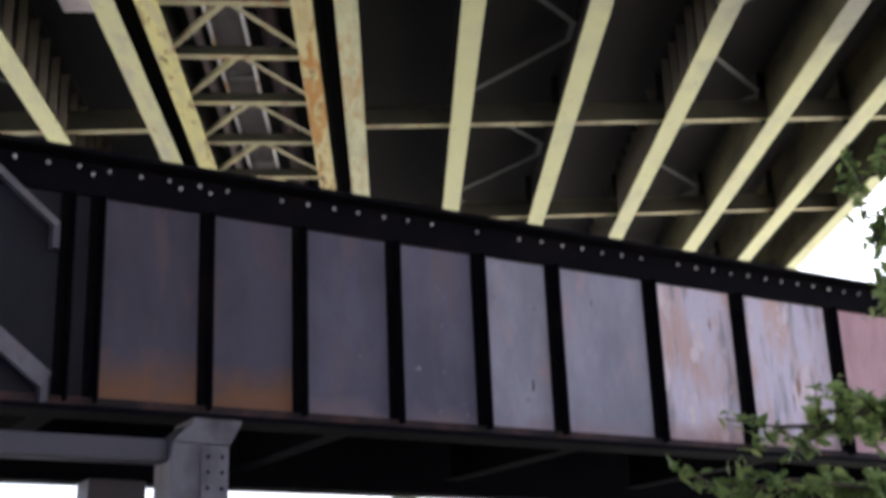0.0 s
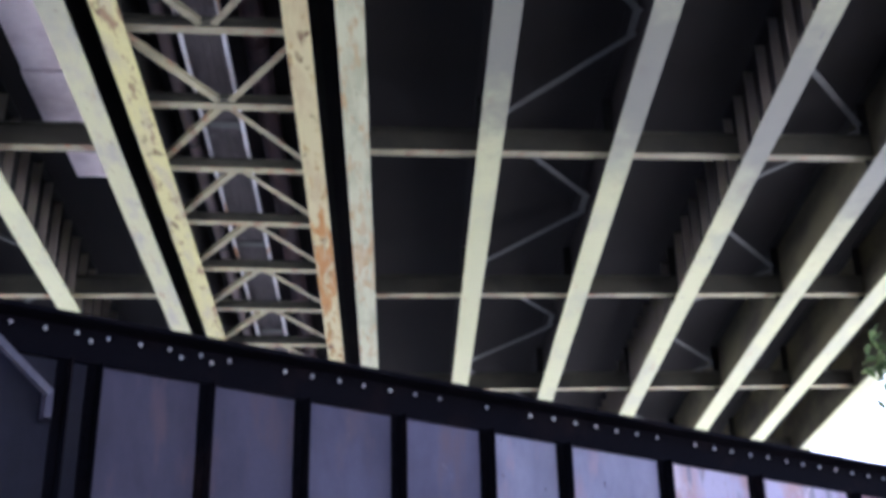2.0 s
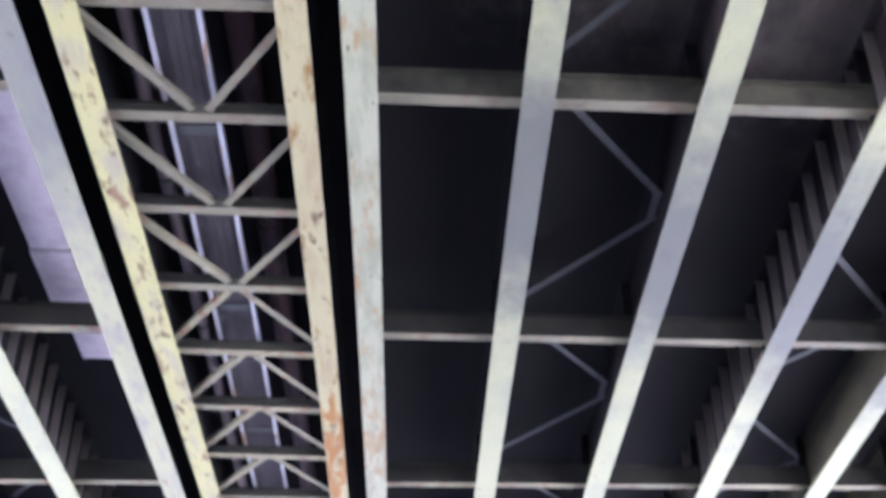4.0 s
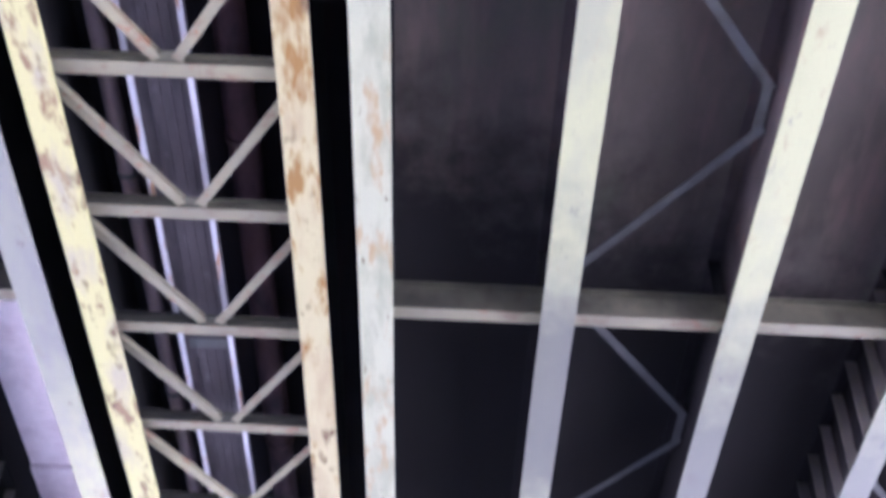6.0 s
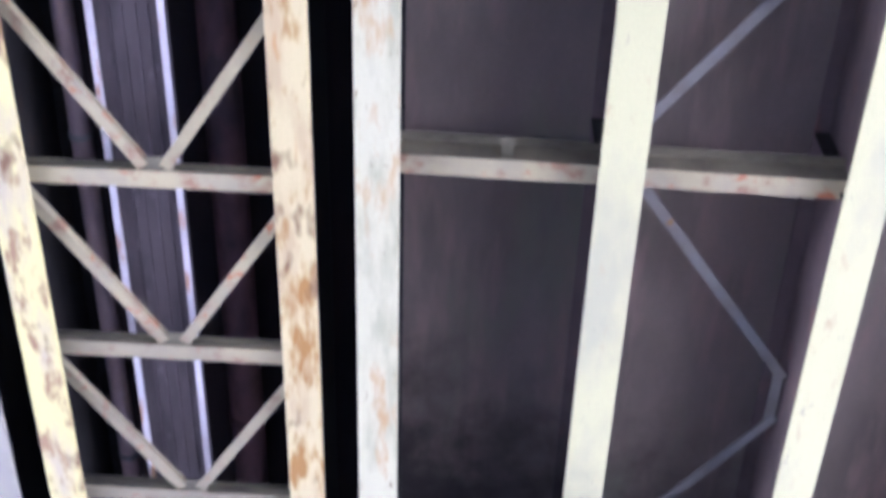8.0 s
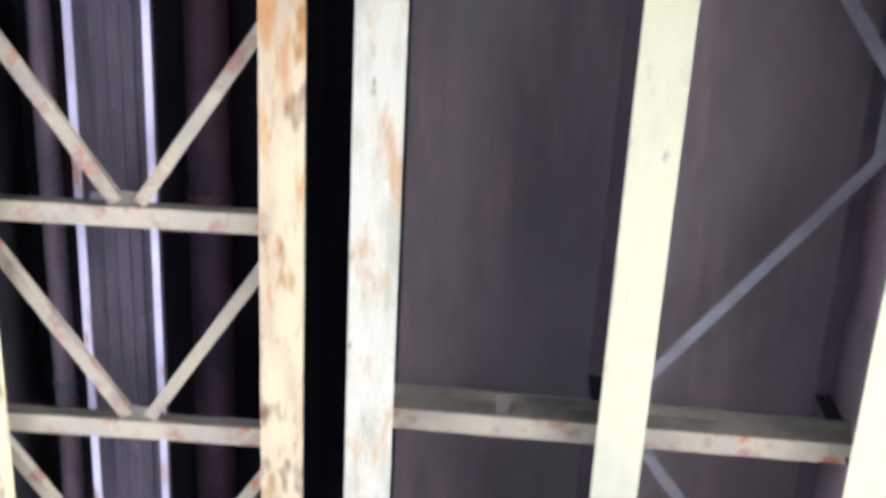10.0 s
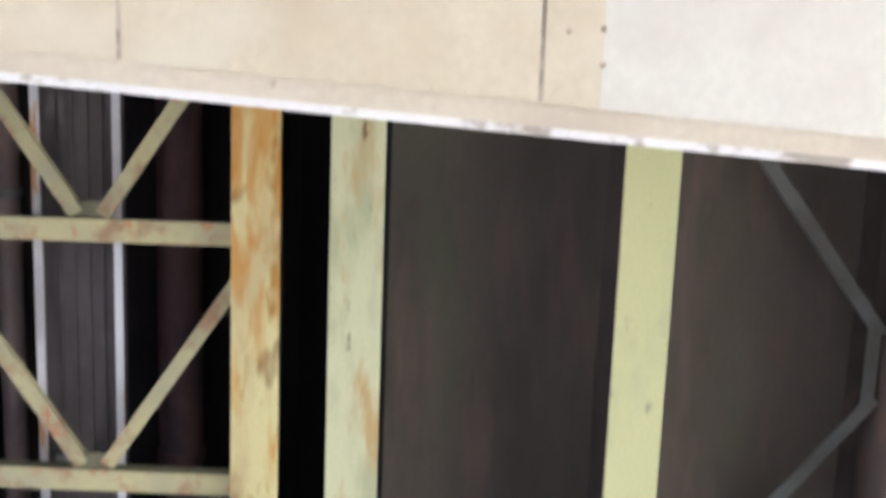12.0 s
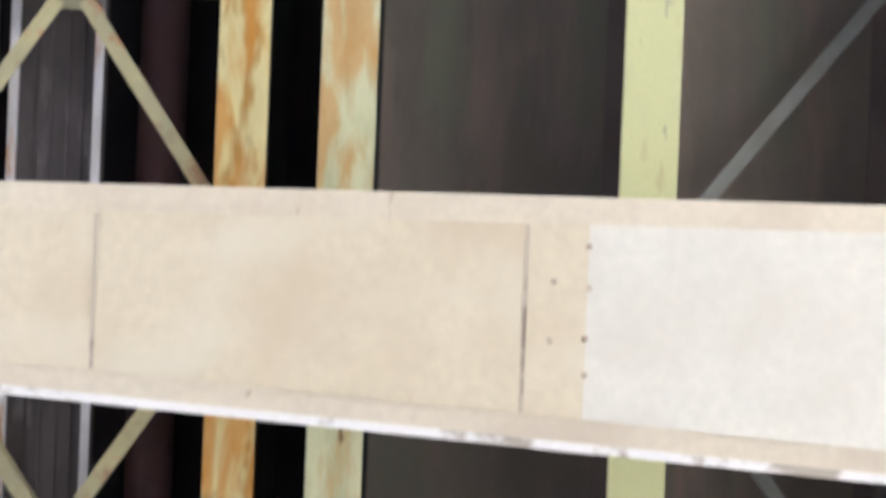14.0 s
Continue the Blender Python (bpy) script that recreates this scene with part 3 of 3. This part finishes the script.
SEAMS = [XA, -7.4, -4.75, -2.10, 0.53, 0.905, 3.2, 5.9, 9.2, XB]
for x0, x1 in zip(SEAMS, SEAMS[1:]):
    part("bottom_plate", cap_plate(x0 + (0.0 if x0 == 0.905 else 0.012), x1 - (0.0 if x1 == 0.905 else 0.012), 0.17, 0.17, -0.022, 0.0), paint_cap_whiter if x0 > 0.9 else paint_cap, cap)
for x in SEAMS[3:5]:
    part("seam", cap_plate(x - 0.011, x + 0.011, 0.18, 0.18, -0.026, -0.001), paint_seam, cap, "grimy dark seam between plates")
cap_flange = part("bottom_flange", cap_plate(XA, XB, 0, 0, 0.0, 0.05), paint_cap_rim, cap)
bm = bmesh.new()
ring = [[bm.verts.new((x, cap_edge(x, True) + o, z)) for x, o in ((XA, -0.022), (XB, -0.022), (XB, 0.035), (XA, 0.035))] for z in (-0.012, 0.06)]
bm.faces.new(list(reversed(ring[0])))
bm.faces.new(ring[1])
for i in range(4):
    bm.faces.new((ring[0][i], ring[0][(i + 1) % 4], ring[1][(i + 1) % 4], ring[1][i]))
bmesh.ops.recalc_face_normals(bm, faces=bm.faces)
part("edge_angle", bm, paint_cap_edge, cap, "patchy white edge angle")
part("body", cap_plate(XA, XB, 0.16, 0.16, 0.075, 1.02), paint_cap, cap)
part("edge_plate", cap_plate(XA, XB, 0.03, 0.03, 0.05, 0.075), paint_cap, cap)
bolt = bmesh.new()
bmesh.ops.create_cone(bolt, cap_ends=True, segments=6, radius1=0.022, radius2=0.016, depth=0.018)
bolt = mesh_of("bolt", bolt, bolt_rust)
for x, y in ((0.905, 1.02), (0.912, 1.27), (0.90, 1.58), (0.907, 1.80), (0.70, 1.24), (0.69, 1.60)):
    piece("bolt", bolt, pose(x, y, -0.03, 180), cap)
for key in GIRDERS:
    x = GIRDERS[key][0]
    part("bearing", a_box(x - 0.2, x + 0.2, 1.25, 1.65, 1.02, soffit_z(x) - CAP_Z - 0.002), paint_cap, cap)
for x in (-9.6, 10.4):
    part("column", a_box(x - 0.7, x + 0.7, 0.8, 2.0, -CAP_Z - 0.05, 0.0, bevel=0.03), paint_cap, cap)

# ---------------------------------------------------------------- the dark railway bridge
HEAD = math.degrees(math.atan2(4.54, 7.94))
RAIL = pose(-2.54, 10.82, 3.848, 0, -0.76, HEAD)
STIFF = [-6.2, -5.1, -4.0, -2.9, -1.8, -0.33, -0.07, 0.95, 1.89, 2.92, 3.94, 4.9, 6.27, 7.62, 9.24, 10.7, 12.1, 13.5, 14.9, 16.3]
S0, S1 = -7.0, 17.5

rivet = bmesh.new()
bmesh.ops.create_uvsphere(rivet, u_segments=8, v_segments=5, radius=0.019)
rivet = mesh_of("rivet", rivet, rivet_mat)
dark_rivet = bmesh.new()
bmesh.ops.create_uvsphere(dark_rivet, u_segments=6, v_segments=4, radius=0.017)
dark_rivet = mesh_of("rivet", dark_rivet, rail_dark)


def rail_girder(back, detailed):
    m = RAIL @ pose(0, back, 0)
    g = thing("rail_girder", m, "dark riveted plate girder of the railway bridge with rusty panels" if detailed else "dark far plate girder of the railway bridge", "girder", "rail girders")
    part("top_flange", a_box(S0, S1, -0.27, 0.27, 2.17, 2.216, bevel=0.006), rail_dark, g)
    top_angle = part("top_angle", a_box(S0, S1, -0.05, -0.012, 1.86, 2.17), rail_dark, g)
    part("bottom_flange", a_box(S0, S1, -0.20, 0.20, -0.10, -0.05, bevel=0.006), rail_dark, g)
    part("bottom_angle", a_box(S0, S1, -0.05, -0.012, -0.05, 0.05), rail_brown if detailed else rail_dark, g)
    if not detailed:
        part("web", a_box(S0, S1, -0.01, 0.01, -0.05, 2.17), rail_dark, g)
        return g
    edges = [S0] + STIFF + [S1]
    # Panel colours step brighter to the right, painting in the side light.
    for x0, x1 in zip(edges, edges[1:]):
        mat = rail_shaded if x1 < 0.0 else rail_rust if -0.1 < x0 < 1.5 else rail_grey if x1 < 4.0 else rail_pale if x1 < 6.3 else rail_peel if x1 < 9.3 else rail_pink
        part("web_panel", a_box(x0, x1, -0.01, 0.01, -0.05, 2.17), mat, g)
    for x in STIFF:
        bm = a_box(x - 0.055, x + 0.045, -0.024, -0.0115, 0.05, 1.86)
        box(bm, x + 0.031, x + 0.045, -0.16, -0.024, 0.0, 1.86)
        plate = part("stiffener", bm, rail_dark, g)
        if -0.1 < x < 9.5:
            for j in range(10):
                piece("rivet", dark_rivet, pose(x - 0.03, -0.026, 0.2 + 0.17 * j), plate)
    for i in range(60):
        x = -2.5 + 0.281 * i + 0.03 * noise.noise((i * 1.7, 0, 0))
        if i not in (14, 22, 24, 32):
            piece("rivet", rivet, pose(x, -0.055, 2.11 + 0.02 * noise.noise((i * 2.3, 4, 0))), top_angle)
    for x in (-0.13, 0.69, 0.98):
        piece("rivet", rivet, pose(x, -0.055, 2.06), top_angle)
    return g


rail_girder(0, True)
rail_girder(3.95, False)
for i in range(8):
    x = STIFF[0] + 3.0 * i
    t = thing("floor_beam", RAIL @ pose(x, 0.22, 0.05), "dark steel floor beam of the railway bridge", "beam", "floor beams")
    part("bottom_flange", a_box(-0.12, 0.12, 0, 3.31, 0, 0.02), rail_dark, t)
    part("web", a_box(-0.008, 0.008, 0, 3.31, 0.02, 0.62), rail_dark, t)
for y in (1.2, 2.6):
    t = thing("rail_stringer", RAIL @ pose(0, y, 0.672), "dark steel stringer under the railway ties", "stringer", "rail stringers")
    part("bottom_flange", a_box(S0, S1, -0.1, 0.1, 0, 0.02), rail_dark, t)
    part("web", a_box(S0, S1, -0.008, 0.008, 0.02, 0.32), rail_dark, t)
tie = mesh_of("railway_tie", a_box(-0.12, 0.12, 0.35, 3.4, 0, 0.2, bevel=0.01), timber)
for i in range(50):
    ob = new("railway_tie", tie)
    ob.matrix_world = RAIL @ pose(S0 + 0.3 + 0.48 * i, 0, 0.993)
    tagged(ob, "tarred timber railway tie on the stringers", "railway tie", "railway ties")

# the riveted column, its cross beam and the knee braces
col = thing("rail_column", RAIL @ pose(0.875, 0, -0.10) @ pose(0, 0, 0, 0, 0.7, 0), "pale riveted steel column under the dark rail girder", "column")
part("shaft", a_box(-0.26, 0.26, -0.22, 0.22, -3.85, -0.22, bevel=0.01), column_mat, col)
part("cap_plate", prism([(-0.26, -0.22), (0.26, -0.22), (0.36, -0.03), (0.36, -0.002), (-0.08, -0.002), (-0.08, -0.03)], -0.24, 0.24), column_mat, col)
splice = part("splice_plate", a_box(0.0, 0.245, -0.236, -0.2215, -1.6, -0.25), column_mat, col)
for i in range(9):
    for x in (0.06, 0.19):
        piece("rivet", dark_rivet, pose(x, -0.238, -0.33 - 0.135 * i), splice)
t = thing("cross_beam", RAIL @ pose(0.612, 0, -0.28), "slate grey steel beam framed into the rail column", "beam")
part("beam", a_box(-6, 0, -0.12, 0.12, -0.19, 0.0, bevel=0.008), rail_plain, t)
t = thing("rail_column", RAIL @ pose(-5.2, 0, -0.10) @ pose(0, 0, 0, 0, 0.7, 0), "pale riveted steel column under the dark rail girder", "column")
part("shaft", a_box(-0.33, 0.33, -0.22, 0.22, -3.85, -0.002, bevel=0.01), column_mat, t)
t = thing("rail_column", RAIL @ pose(1.35, 3.75, -0.10) @ pose(0, 0, 0, 0, 0.7, 0), "dark steel column under the far rail girder", "column")
part("shaft", a_box(-0.33, 0.33, -0.22, 0.22, -3.85, -0.002, bevel=0.01), rail_plain, t)
for (xa, z1), (xb, z2), w in (((-1.6, 2.45), (-0.45, 1.50), 0.06), ((-1.9, 1.30), (-0.48, 0.14), 0.15)):
    t = thing("knee_brace", RAIL @ pose(xa, -0.16, z1), "pale steel knee brace bolted to the dark girder", "brace", "knee braces")
    d = Vector((xb - xa, 0, z2 - z1))
    ang = -math.degrees(math.atan2(d.z, d.x))
    bm = a_box(0, d.length, -0.04, 0.04, -w / 2, w / 2)
    bmesh.ops.rotate(bm, matrix=Euler((0, radians(ang), 0)).to_matrix(), verts=bm.verts, cent=(0, 0, 0))
    part("bar", bm, column_mat, t)
    part("gusset_plate", a_box(d.x - 0.03, d.x + 0.03, 0.0, 0.148, d.z - 0.20, d.z + 0.03), rail_plain, t)


# ---------------------------------------------------------------- the tree beside the rail bridge
def tree(name, base, limbs, leaves, spread, label):
    rng = random.Random(5)
    t = thing(name, Matrix.Translation(base), label, "tree")
    base = Vector(base)
    wood = bmesh.new()
    tips = []
    top = Vector((0.1, 0.15, 9.0))
    tube(wood, (0, 0, -0.1), top * 0.5, 0.16, 0.12, 10)
    tube(wood, top * 0.5, top, 0.12, 0.05, 10)
    part("trunk", wood, bark, t)
    for f, reach in limbs:
        p = top * f
        q = Vector(reach) - base
        mid = (p + q) / 2 + Vector((0, 0, 0.04))
        limb = bmesh.new()
        tube(limb, p, mid, 0.05, 0.03, 7)
        tube(limb, mid, q, 0.03, 0.012, 7)
        for j in range(14):
            f2 = 0.35 + 0.65 * rng.random()
            a = mid.lerp(q, f2) if f2 > 0.5 else p.lerp(mid, f2 * 2)
            b = a + Vector((rng.gauss(0, 1), rng.gauss(0, 1), rng.gauss(-0.15, 0.8))) * spread * 0.5
            tube(limb, a, b, 0.008, 0.004, 5)
            tips.append((a, b))
        part("limb", limb, bark, t)
    verts, faces = [], []
    for i in range(leaves):
        a, b = rng.choice(tips)
        c = a.lerp(b, 0.2 + 0.9 * rng.random()) + Vector((rng.gauss(0, 1), rng.gauss(0, 1), rng.gauss(0, 1))) * spread * 0.10
        s = rng.uniform(0.036, 0.064)
        rot = Euler((rng.gauss(0.2, 0.6), rng.gauss(0, 0.6), rng.uniform(0, 6.28))).to_matrix()
        k = len(verts)
        for u, v, w in ((-1, 0, 0), (-0.3, 0.42, 0.12), (0.4, 0.36, 0.08), (1.15, 0, -0.25), (0.4, -0.36, 0.08), (-0.3, -0.42, 0.12), (0, 0, -0.03)):
            verts.append(c + rot @ Vector((u * s, v * s, w * s)))
        for x, y in ((0, 1), (1, 2), (2, 3), (3, 4), (4, 5), (5, 0)):
            faces.append((k + x, k + y, k + 6))
    me = bpy.data.meshes.new("crown")
    me.from_pydata(verts, [], faces)
    me.materials.append(leaf_mat)
    crown = new("crown", me)
    crown.parent = t
    tagged(crown, kind="stuff")


tree("tree", (4.6, 8.4, 0), [
    (0.58, (3.30, 8.3, 4.82)), (0.56, (3.42, 8.4, 4.42)), (0.50, (3.36, 8.2, 4.02)), (0.6, (3.50, 8.1, 4.65)),
    (0.335, (2.50, 8.3, 3.08)), (0.34, (2.85, 8.2, 3.16)), (0.33, (3.10, 8.2, 3.08)), (0.275, (1.98, 8.2, 2.70)), (0.27, (2.35, 8.1, 2.72)), (0.265, (2.75, 8.0, 2.66)),
    (0.5, (3.8, 8.9, 4.0)), (0.75, (5.5, 8.4, 5.6)), (0.8, (5.8, 8.2, 6.8)), (0.6, (5.6, 8.8, 5.5)), (0.9, (5.4, 9.0, 8.2))],
    4200, 0.30, "leafy green tree beside the railway bridge")
